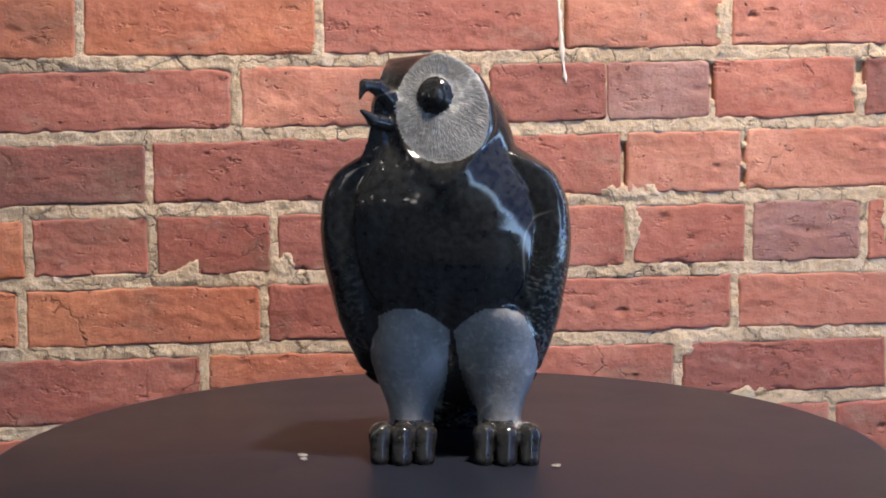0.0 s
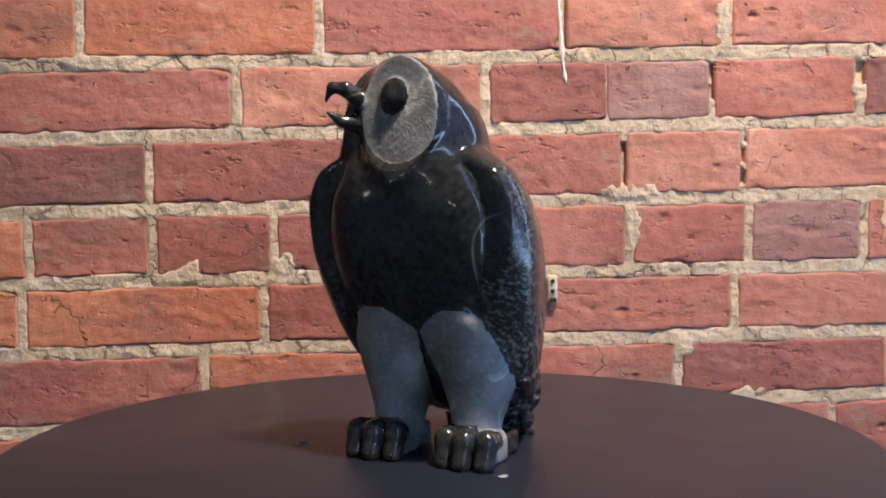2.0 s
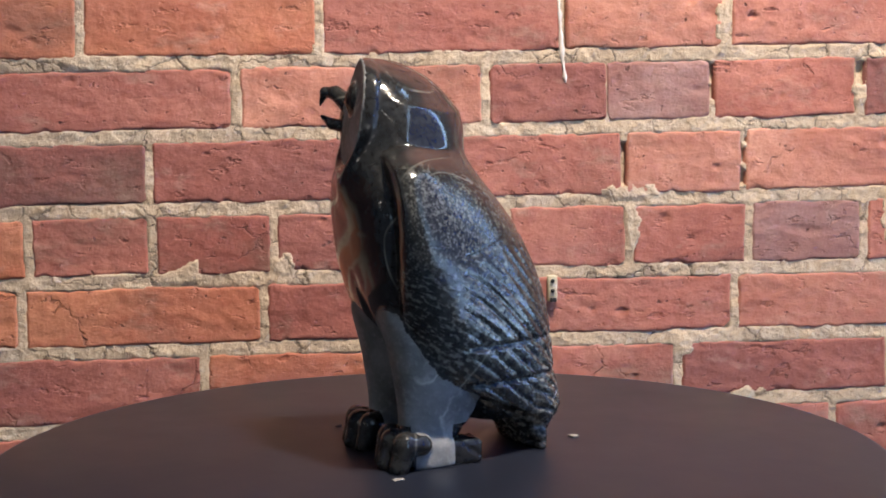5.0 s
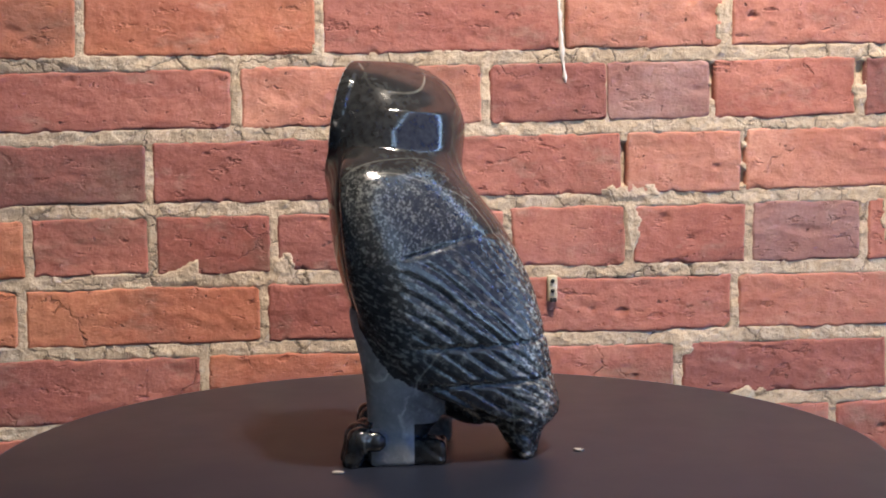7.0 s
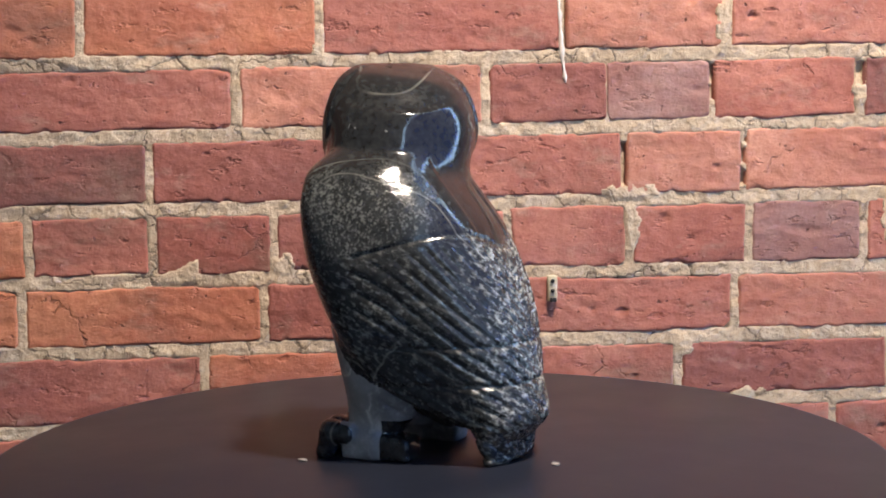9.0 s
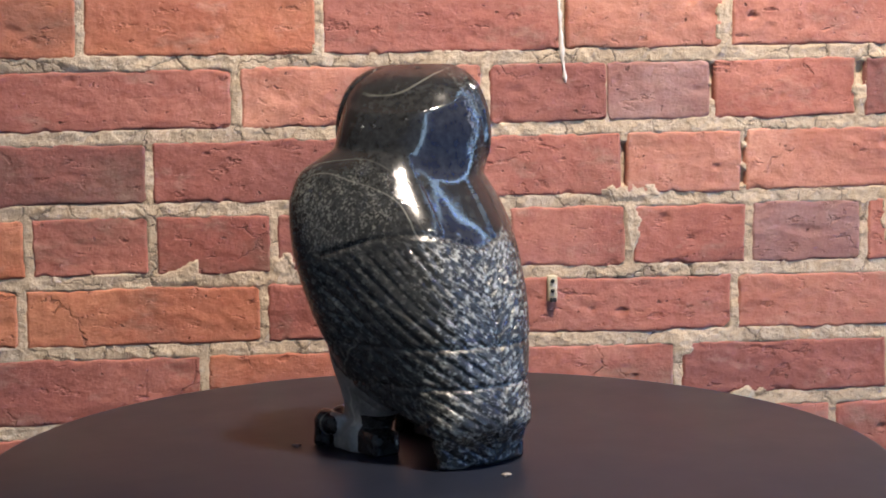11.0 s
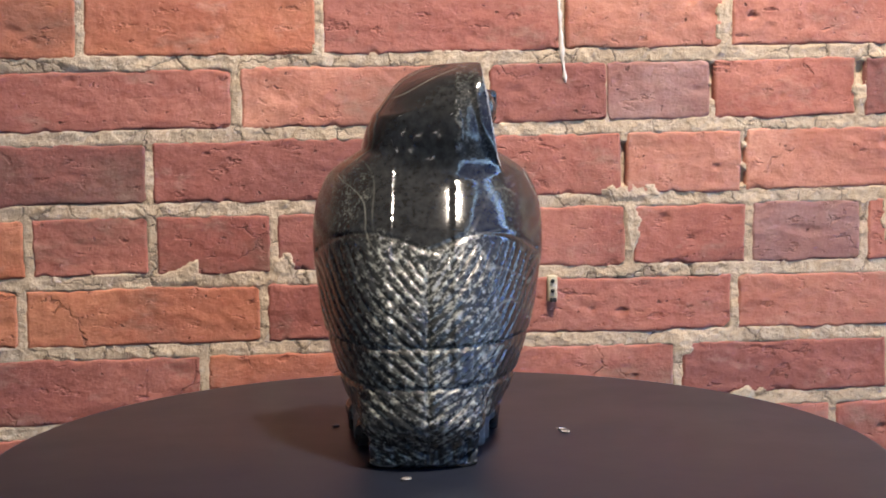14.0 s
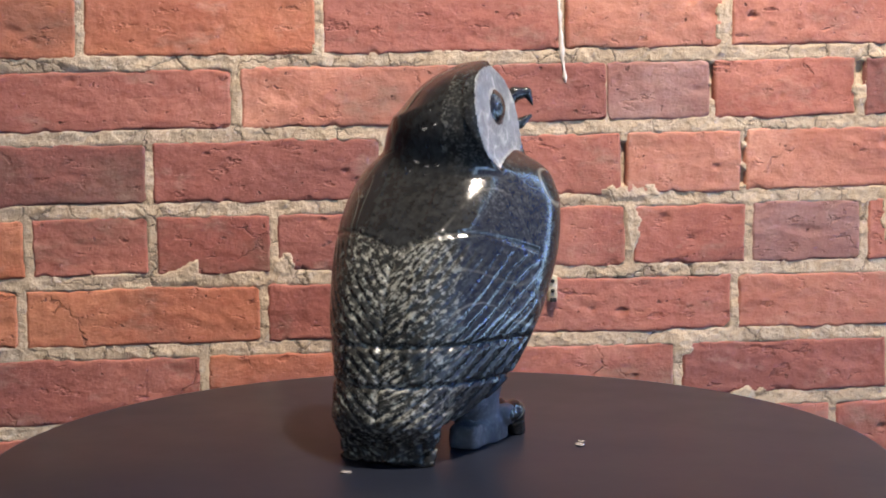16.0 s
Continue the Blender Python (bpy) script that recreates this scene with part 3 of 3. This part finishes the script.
def carve(h=1.2):
    """The bird in millimetres: it faces -y, its feet stand on z = 0. Gives vertices, quads and the stone finish of each quad."""
    lo, hi = (-88, -88, -3), (88, 88, 248)
    ax = [np.arange(lo[i], hi[i], h) for i in range(3)]
    X, Y, Z = np.meshgrid(*ax, indexing="ij")
    S = np.abs(X)
    body = loft(X, Y, Z, ZS, HALF, FRONT, REAR, 2.5, 0, 0.2)
    body = body + 2.5 * np.exp(-((X - 3) / 5.0) ** 2) * np.clip((115 - Z) / 30, 0, 1) * (Y < 0)
    # wings: the flanks swell over a steep front edge and a curved lower edge
    wing = loft(X, Y, Z, ZS, WIDE, [v + 1 for v in FRONT], [v + 0.5 for v in REAR], 2.9, 0, 0.31)
    under = np.interp(Y, EDGE_Y, EDGE_Z)
    steep = np.interp(Y, [-57, -43, -30, 80], [0.1, 0.2, 0.6, 0.9])
    wing = smax(wing, (under - Z) * steep, 3.0)
    wing = np.maximum(wing, 18 - S)
    # head: a round block cut by two slanting faces
    c = HEAD_C
    hd = (-math.sin(radians(HEADING)), -math.cos(radians(HEADING)))
    U, V = (X - c[0]) * -hd[1] + (Y - c[1]) * hd[0], -((X - c[0]) * hd[0] + (Y - c[1]) * hd[1])
    head = loft(U, V, Z, HEAD_Z, HEAD_WIDE, HEAD_FRONT, HEAD_REAR, 2.2, soft=5)
    whole = head
    faces = face_frames()
    for nx, ny, tx, ty, dist, eye, disc, wide in faces:
        pl = (X * nx + Y * ny - dist + (Z - 205) * FACE_TILT) / math.hypot(1, FACE_TILT)
        head = smax(head, pl, 1.2)
    head = smax(head, X * hd[0] + Y * hd[1] - curve(Z, [165, 180, 191, 205, 222, 232, 243], [43, 49, 54, 58, 55, 48, 36]), 3.0)
    for nx, ny, tx, ty, dist, eye, disc, wide in faces:
        # each face is a thin plate, standing a little proud of the neck
        pl = (X * nx + Y * ny - dist + (Z - 205) * FACE_TILT) / math.hypot(1, FACE_TILT)
        s = (X - disc[0]) * tx + (Y - disc[1]) * ty
        plate = smax(np.abs(pl + 4) - 4, (np.sqrt((s / wide) ** 2 + ((Z - disc[2]) / 32.5) ** 2) - 1) * 27, 1.5)
        head = smin(head, np.maximum(np.maximum(plate, Z - 240), whole - 1.5), 1.5)
    solid = smin(body, head, NECK)
    for nx, ny, tx, ty, dist, eye, disc, wide in faces:
        # the neck is cut back in front of each face
        pl = (X * nx + Y * ny - dist + (Z - 205) * FACE_TILT) / math.hypot(1, FACE_TILT)
        s = (X - disc[0]) * tx + (Y - disc[1]) * ty
        oval = (np.sqrt((s / wide) ** 2 + ((Z - disc[2]) / 32.5) ** 2) - 1) * 27
        solid = smax(solid, -np.maximum(np.maximum(-pl, pl - 16), oval - np.clip(pl, 0, 9) * 0.8), 0.8)
    # legs
    for sx in (-1, 1):
        leg = loft(X, Y, Z, [10, 18, 24, 34, 48, 64, 79, 90, 96, 100], [15, 13, 13, 16, 22, 26, 26, 22, 15, 6], LEG_FRONT, [-8, -4, 3, 8, 8, 6, 4, 0, -5, -15], 2.2, 4 + sx * 27)
        solid = smin(solid, leg, 2.5 * np.clip((Z - 50) / 30, 0.3, 1))
    tail = loft(X, Y, Z, [-2, 3, 15, 19, 21, 30, 48, 72], TAIL_HALF, [46, 43, 36, 33, 31, 25, 14, 7], TAIL_REAR, 1.8, TAIL_X)
    solid = smin(solid, tail, 3)
    solid = smin(solid, wing, 0.8)
    solid = solid + 1.8 * np.exp(-((wing - body) / 2.2) ** 2 - (body / 3.5) ** 2) * np.clip((10 - Y) / 10, 0, 1) * np.clip((S - 34) / 6, 0, 1) * np.clip((Z - 60) / 15, 0, 1) * np.clip((178 - Z) / 8, 0, 1)
    # feet: three curled toes, a flat middle and a heel
    for sx in (-1, 1):
        mid = block(X, Y, Z, (5 + sx * 31, -26, 7), (13, 16, 13), 9)
        heel = block(X, Y, Z, (5 + sx * 31, -3, 7), (10, 10, 8), 4)
        foot = smin(mid, heel, 3)
        for i in (-1, 0, 1):
            x = 5 + sx * 31 + i * 13.2
            y0 = 3 * abs(i)
            toe = smin(rod(X, Y, Z, (x - 2 * i, -34, 15), (x, -47 + y0, 16), 7, 6.8), rod(X, Y, Z, (x, -47 + y0, 16), (x, -51 + y0, 3), 6.8, 6.2), 3)
            foot = np.minimum(foot, toe)
        solid = smin(solid, foot, 1.0)
    # feather cuts: chevrons that fall towards the spine, rings round the tail, a spine line
    back = np.arctan2(np.abs(X - SPINE), Y + 5)
    q = Z - 42 * back + 0.8 * np.sin(Z * 0.05 + X * 0.09) + 0.3 * np.sin(X * 0.37 + Y * 0.31)
    ring = np.exp(-((Z - 71) / 1.3) ** 2) + np.exp(-((Z - 48) / 1.3) ** 2)
    region = np.clip((122 + 10 * np.sin(back * 2) - Z) / 4, 0, 1) * np.clip((1.75 - back) / 0.2, 0, 1) * (Z > 3)
    cuts = np.clip(np.cos(2 * math.pi * q / (7.6 + 2.4 * np.clip(back, 0, 1.4))) - 0.45, 0, 1) * 1.8 * (1.9 - 0.3 * np.clip(back, 0, 1)) * (0.85 + 0.3 * np.sin(Z * 0.11 + X * 0.07) * np.sin(Y * 0.09 + 1) - 0.15 * np.clip(back - 0.9, 0, 1))
    spine = np.exp(-((X - SPINE) / 1.4) ** 2) * (Y > 20)
    lip = np.exp(-((Z - 126 - 10 * np.sin(back * 2)) / 1.2) ** 2) * (Y > -20) * 1.5
    solid = solid + region * (cuts + 2.0 * spine + 2.3 * ring * np.clip((1.9 - back) / 0.3, 0, 1)) * 0.8 + 0.8 * lip * (back < 1.7)
    quill = np.clip(np.cos(2 * math.pi * X / 8.5) - 0.2, 0, 1) * (Z < 22) * (Z > 2) * (Y > 30) * (Y < 64) * (S < 36)
    solid = solid + 1.3 * quill
    # eyes, and the open beak
    for nx, ny, tx, ty, dist, e, disc, wide in faces:
        solid = np.minimum(solid, ball(X, Y, Z, (e[0] - nx * 9, e[1] - ny * 9, e[2]), (14.0, 14.0, 14.0)))
        rad = np.sqrt(((X - e[0]) * tx + (Y - e[1]) * ty) ** 2 + (Z - e[2]) ** 2)
        solid = solid + 0.6 * np.exp(-((rad - 5.5) / 1.0) ** 2) * (X * nx + Y * ny > dist - 6)
    def at(r, z):
        return (-31 - 0.76 * r, -50 - 0.65 * r, z)
    bill = rod(X, Y, Z, at(-4, 213), at(8, 222), 7.0, 4.4)
    bill = smin(bill, rod(X, Y, Z, at(8, 222), at(16, 223), 4.4, 3.2), 2)
    bill = smin(bill, rod(X, Y, Z, at(16, 223), at(20, 215), 3.2, 1.0), 1.5)
    low = smin(rod(X, Y, Z, at(-4, 200), at(11, 203), 5.2, 3.5), rod(X, Y, Z, at(11, 203), at(18.5, 208), 3.6, 1.4), 1.5)
    solid = smin(solid, np.minimum(bill, low), 1.0)
    solid = np.maximum(solid, -Z)
    verts, quads = net(solid, lo, h)
    # which stone finish: by place on the carving
    x, y, z = verts[quads].mean(1).T
    kind = np.zeros(len(quads), int)
    for nx, ny, tx, ty, dist, e, disc, wide in faces:
        pd = (x * nx + y * ny - dist + (z - 205) * FACE_TILT) / math.hypot(1, FACE_TILT)
        re = np.sqrt((x - e[0]) ** 2 + (y - e[1]) ** 2 + (z - e[2]) ** 2)
        s = (x - disc[0]) * tx + (y - disc[1]) * ty
        kind[(np.abs(pd) < 1.0) & ((s / wide) ** 2 + ((z - disc[2]) / 32.5) ** 2 < 0.99) & (re > 10.7)] = 1
    for sx in (-1, 1):
        lx = np.abs(x - 4 - sx * 27)
        kind[(z < 93 - 0.022 * lx ** 2) & (z > 24) & (lx < np.interp(z, [24, 48, 79, 95], [17, 22.5, 26, 23])) & (y < np.interp(z, ZS, FRONT) + 36) & (y < 6) & ((z < np.interp(y, EDGE_Y, EDGE_Z)) | (np.abs(x) < 40))] = 1
        kind[(z <= 24) & (lx < 20) & (y > -37) & (y < (-12 if sx > 0 else 10))] = 1
    # how much pecking each point of the surface shows, and the strokes round the eyes
    x, y, z = verts.T
    bk = np.arctan2(np.abs(x - SPINE), y + 5)
    rag = 6 * np.sin(x * 0.35 + 2) * np.sin(z * 0.31) + 4 * np.sin(x * 0.8 + y * 0.6) * np.sin(z * 0.9)
    soft = lambda v, w: np.clip(v / w + 0.5, 0, 1)
    low = soft(126 + 10 * np.sin(bk * 2) + 0.5 * rag - z, 5)
    around = np.interp(bk, [0, 0.45, 0.8, 1.15, 1.5, 2.4, 2.6], [1.0, 0.95, 0.30, 0.14, 0.40, 0.45, 0.0])
    shoulder = soft(172 + rag - z, 14) * soft(bk - 1.0 - rag * 0.02, 0.3) * 0.35
    onwing = soft(z - np.interp(y, EDGE_Y, EDGE_Z) - 2, 4) * soft(y - EDGE_Y[2] - 1, 2) * (np.abs(x) > 30)
    peck = np.where(bk < 1.2, np.maximum(low * around, shoulder * onwing), np.maximum(low * around, shoulder) * onwing)
    peck = np.where((y < -20) & (np.abs(x) < 48), 0, peck) * (z > 2)
    near = np.min([np.abs(x * nx + y * ny - dist + (z - 205) * FACE_TILT) for nx, ny, tx, ty, dist, e, disc, wide in faces], 0)
    peck = np.maximum(peck, 0.55 * soft(11 + rag - np.abs(near - 12), 8) * (x < -20) * soft(z - 176, 20) * (kind_at(verts, faces) < 0.5) * (y > -30))
    peck = np.where((x < 0) & (bk > 0.75), 0.35, 1.0) * peck
    stroke = np.zeros((len(verts), 3))
    for i, (nx, ny, tx, ty, dist, e, disc, wide) in enumerate(faces):
        u, v = (x - e[0]) * tx + (y - e[1]) * ty, z - e[2]
        m = np.abs(x * nx + y * ny - dist + (z - 205) * FACE_TILT) < 3
        a = np.arctan2(v, u)
        stroke[m] = np.stack([np.cos(a) * 9, np.sin(a) * 9, np.hypot(u, v) * 0.12 + 7 * i], 1)[m]
    q = z - 42 * bk
    feather = np.where((low > 0.5)[:, None], np.stack([q / 2.5, (bk * 55 + z * 0.8) / 7.5, np.sign(x - SPINE) * 7], 1), verts / 1.5)
    return verts, quads, kind, peck, stroke, feather


def build_bird():
    verts, quads, kind, peck, stroke, feather = carve()
    me = bpy.data.meshes.new("bird_statue")
    me.from_pydata((verts / 1000).tolist(), [], quads.tolist())
    for m in stone_mats():
        me.materials.append(m)
    me.polygons.foreach_set("material_index", kind.astype(np.int32))
    me.polygons.foreach_set("use_smooth", np.ones(len(quads), bool))
    me.attributes.new("peck", "FLOAT", "POINT").data.foreach_set("value", peck.astype(np.float32))
    me.attributes.new("stroke", "FLOAT_VECTOR", "POINT").data.foreach_set("vector", stroke.astype(np.float32).ravel())
    me.attributes.new("feather", "FLOAT_VECTOR", "POINT").data.foreach_set("vector", feather.astype(np.float32).ravel())
    me.update()
    return tagged(new("bird_statue", me), "polished black stone owl carving with open beak and grey legs", "statue")


BIRD = build_bird()


# ---- small things ----
def build_crumb(r, seed):
    bm = bmesh.new()
    bmesh.ops.create_icosphere(bm, subdivisions=2, radius=r)
    for v in bm.verts:
        k = 1 + 0.5 * noise.noise(v.co * 900 + Vector((seed, 0, 0)))
        v.co = Vector((v.co.x * k * 1.4, v.co.y * k, v.co.z * k * 0.3 + r * 0.25))
    return tagged(part("crumb", bm, CRUMB), "pale crumb lying on the table", "crumb", group="crumbs on the table")


CRUMBS = [(build_crumb(0.0026, 1), 0.0680, -0.0600), (build_crumb(0.0027, 2), 0.0230, 0.0850), (build_crumb(0.0027, 3), -0.0840, -0.0270), (build_crumb(0.0023, 4), -0.0820, -0.036)]


def build_clip():
    clip = tagged(new("wall_anchor"), "small worn brass anchor with two holes fixed in the brick wall", "wall anchor")
    clip.matrix_world = WALL @ pose(0.1005, -0.007, 0.811)
    bm = bmesh.new()
    box(bm, (-0.0045, -0.003, -0.012), (0.0045, 0.003, 0.012), 0.001)
    part("plate", bm, BRASS, clip)
    # black discs on the plate stand for the shade in its two holes
    for z in (0.007, -0.002):
        bm = bmesh.new()
        bmesh.ops.create_cone(bm, cap_ends=True, segments=14, radius1=0.0021, radius2=0.0018, depth=0.002)
        bmesh.ops.transform(bm, matrix=pose(0, -0.0036, z, 90, 0, 0), verts=bm.verts)
        part("hole_disc", bm, IRON, clip)
    bm = bmesh.new()
    box(bm, (-0.003, -0.007, -0.0125), (0.003, -0.003, -0.008), 0.001)
    part("hook", bm, IRON, clip)


build_clip()


def build_streak():
    """A run of white paint down an upright joint."""
    bm = bmesh.new()
    for x0, z0, x1, z1, w0, seed in ((0.1075, 1.085, 0.1128, 1.006, 0.0021, 1), (0.1118, 1.020, 0.1145, 1.000, 0.0019, 2)):
        prof = []
        n = max(8, int(abs(z1 - z0) * 700))
        for i in range(n + 1):
            t = i / n
            wob = noise.noise(Vector((t * n * 0.22, seed, 1)))
            z, x = z0 + (z1 - z0) * t, x0 + (x1 - x0) * t + 0.0008 * wob
            w = w0 * (1 + 0.75 * wob + 0.6 * math.exp(-((t - 0.7) / 0.15) ** 2)) * min(1, (1 - t) * 4 + 0.12)
            wx, wz = (w, 0) if abs(z1 - z0) > abs(x1 - x0) else (0, w)
            prof.append([bm.verts.new((x + wx * a, -0.0062 - 0.0012 * (1 - a * a) + (0.004 if abs(a) == 1 else 0), z + wz * a)) for a in (-1, -0.6, 0, 0.6, 1)])
        for a, b in zip(prof, prof[1:]):
            for i in range(4):
                bm.faces.new((a[i], b[i], b[i + 1], a[i + 1]))
    ob = part("paint_drip", bm, WHITE, bpy.data.objects["wall_north"], "run of white paint")
    bmesh_normals(ob)


def bmesh_normals(ob):
    bm = bmesh.new()
    bm.from_mesh(ob.data)
    bmesh.ops.recalc_face_normals(bm, faces=bm.faces)
    bm.to_mesh(ob.data)
    bm.free()


build_streak()


def build_bulbs():
    """Small round lamps in the room behind the camera; the polished stone mirrors them."""
    spots = [(-2.05, -0.40, 2.30), (-1.75, -1.00, 2.40), (-0.25, -2.20, 2.45), (-1.95, -0.55, 1.20), (-1.75, -1.05, 1.35), (-1.40, -1.60, 1.10), (-0.85, -2.00, 1.05), (-0.70, -2.10, 0.90)]
    first = None
    for p in spots:
        if first is None:
            first = tagged(new("pendant_bulb"), "small glowing round bulb hanging on a thin black cord", "bulb", group="pendant bulbs")
            bm = bmesh.new()
            bmesh.ops.create_uvsphere(bm, u_segments=20, v_segments=12, radius=0.045)
            part("globe", bm, BULB, first)
            bm = bmesh.new()
            bmesh.ops.create_cone(bm, cap_ends=True, segments=12, radius1=0.022, radius2=0.015, depth=0.05)
            bmesh.ops.translate(bm, vec=(0, 0, 0.07), verts=bm.verts)
            part("socket", bm, IRON, first)
            first.matrix_world = pose(*p)
            ob = first
        else:
            ob = copy_thing(first, pose(*p))
        bm = bmesh.new()
        box(bm, (-0.002, -0.002, 0.09), (0.002, 0.002, 4.4 - p[2]))
        part("cord", bm, IRON, ob)


build_bulbs()


# ---- what turns ----
def turn(t):
    """Degrees, clockwise from above, since the start."""
    return 12.63 * t + 0.0045 * (t - 8) ** 3 / 8 + 0.288


def motions():
    times = [i * 1.0 for i in range(17)]
    walk(TABLE_THING, [(t, pose(0, 0, 0, 0, 0, -turn(t))) for t in times])
    bird = pose(0.0075, -0.0007, TOP, 0, 0, -4.35)
    walk(BIRD, [(t, pose(0, 0, 0, 0, 0, -turn(t)) @ bird) for t in times])
    for ob, x, y in CRUMBS:
        walk(ob, [(t, pose(0, 0, 0, 0, 0, -turn(t)) @ pose(x, y, TOP, 0, 0, 20 + 900 * x)) for t in times])


motions()
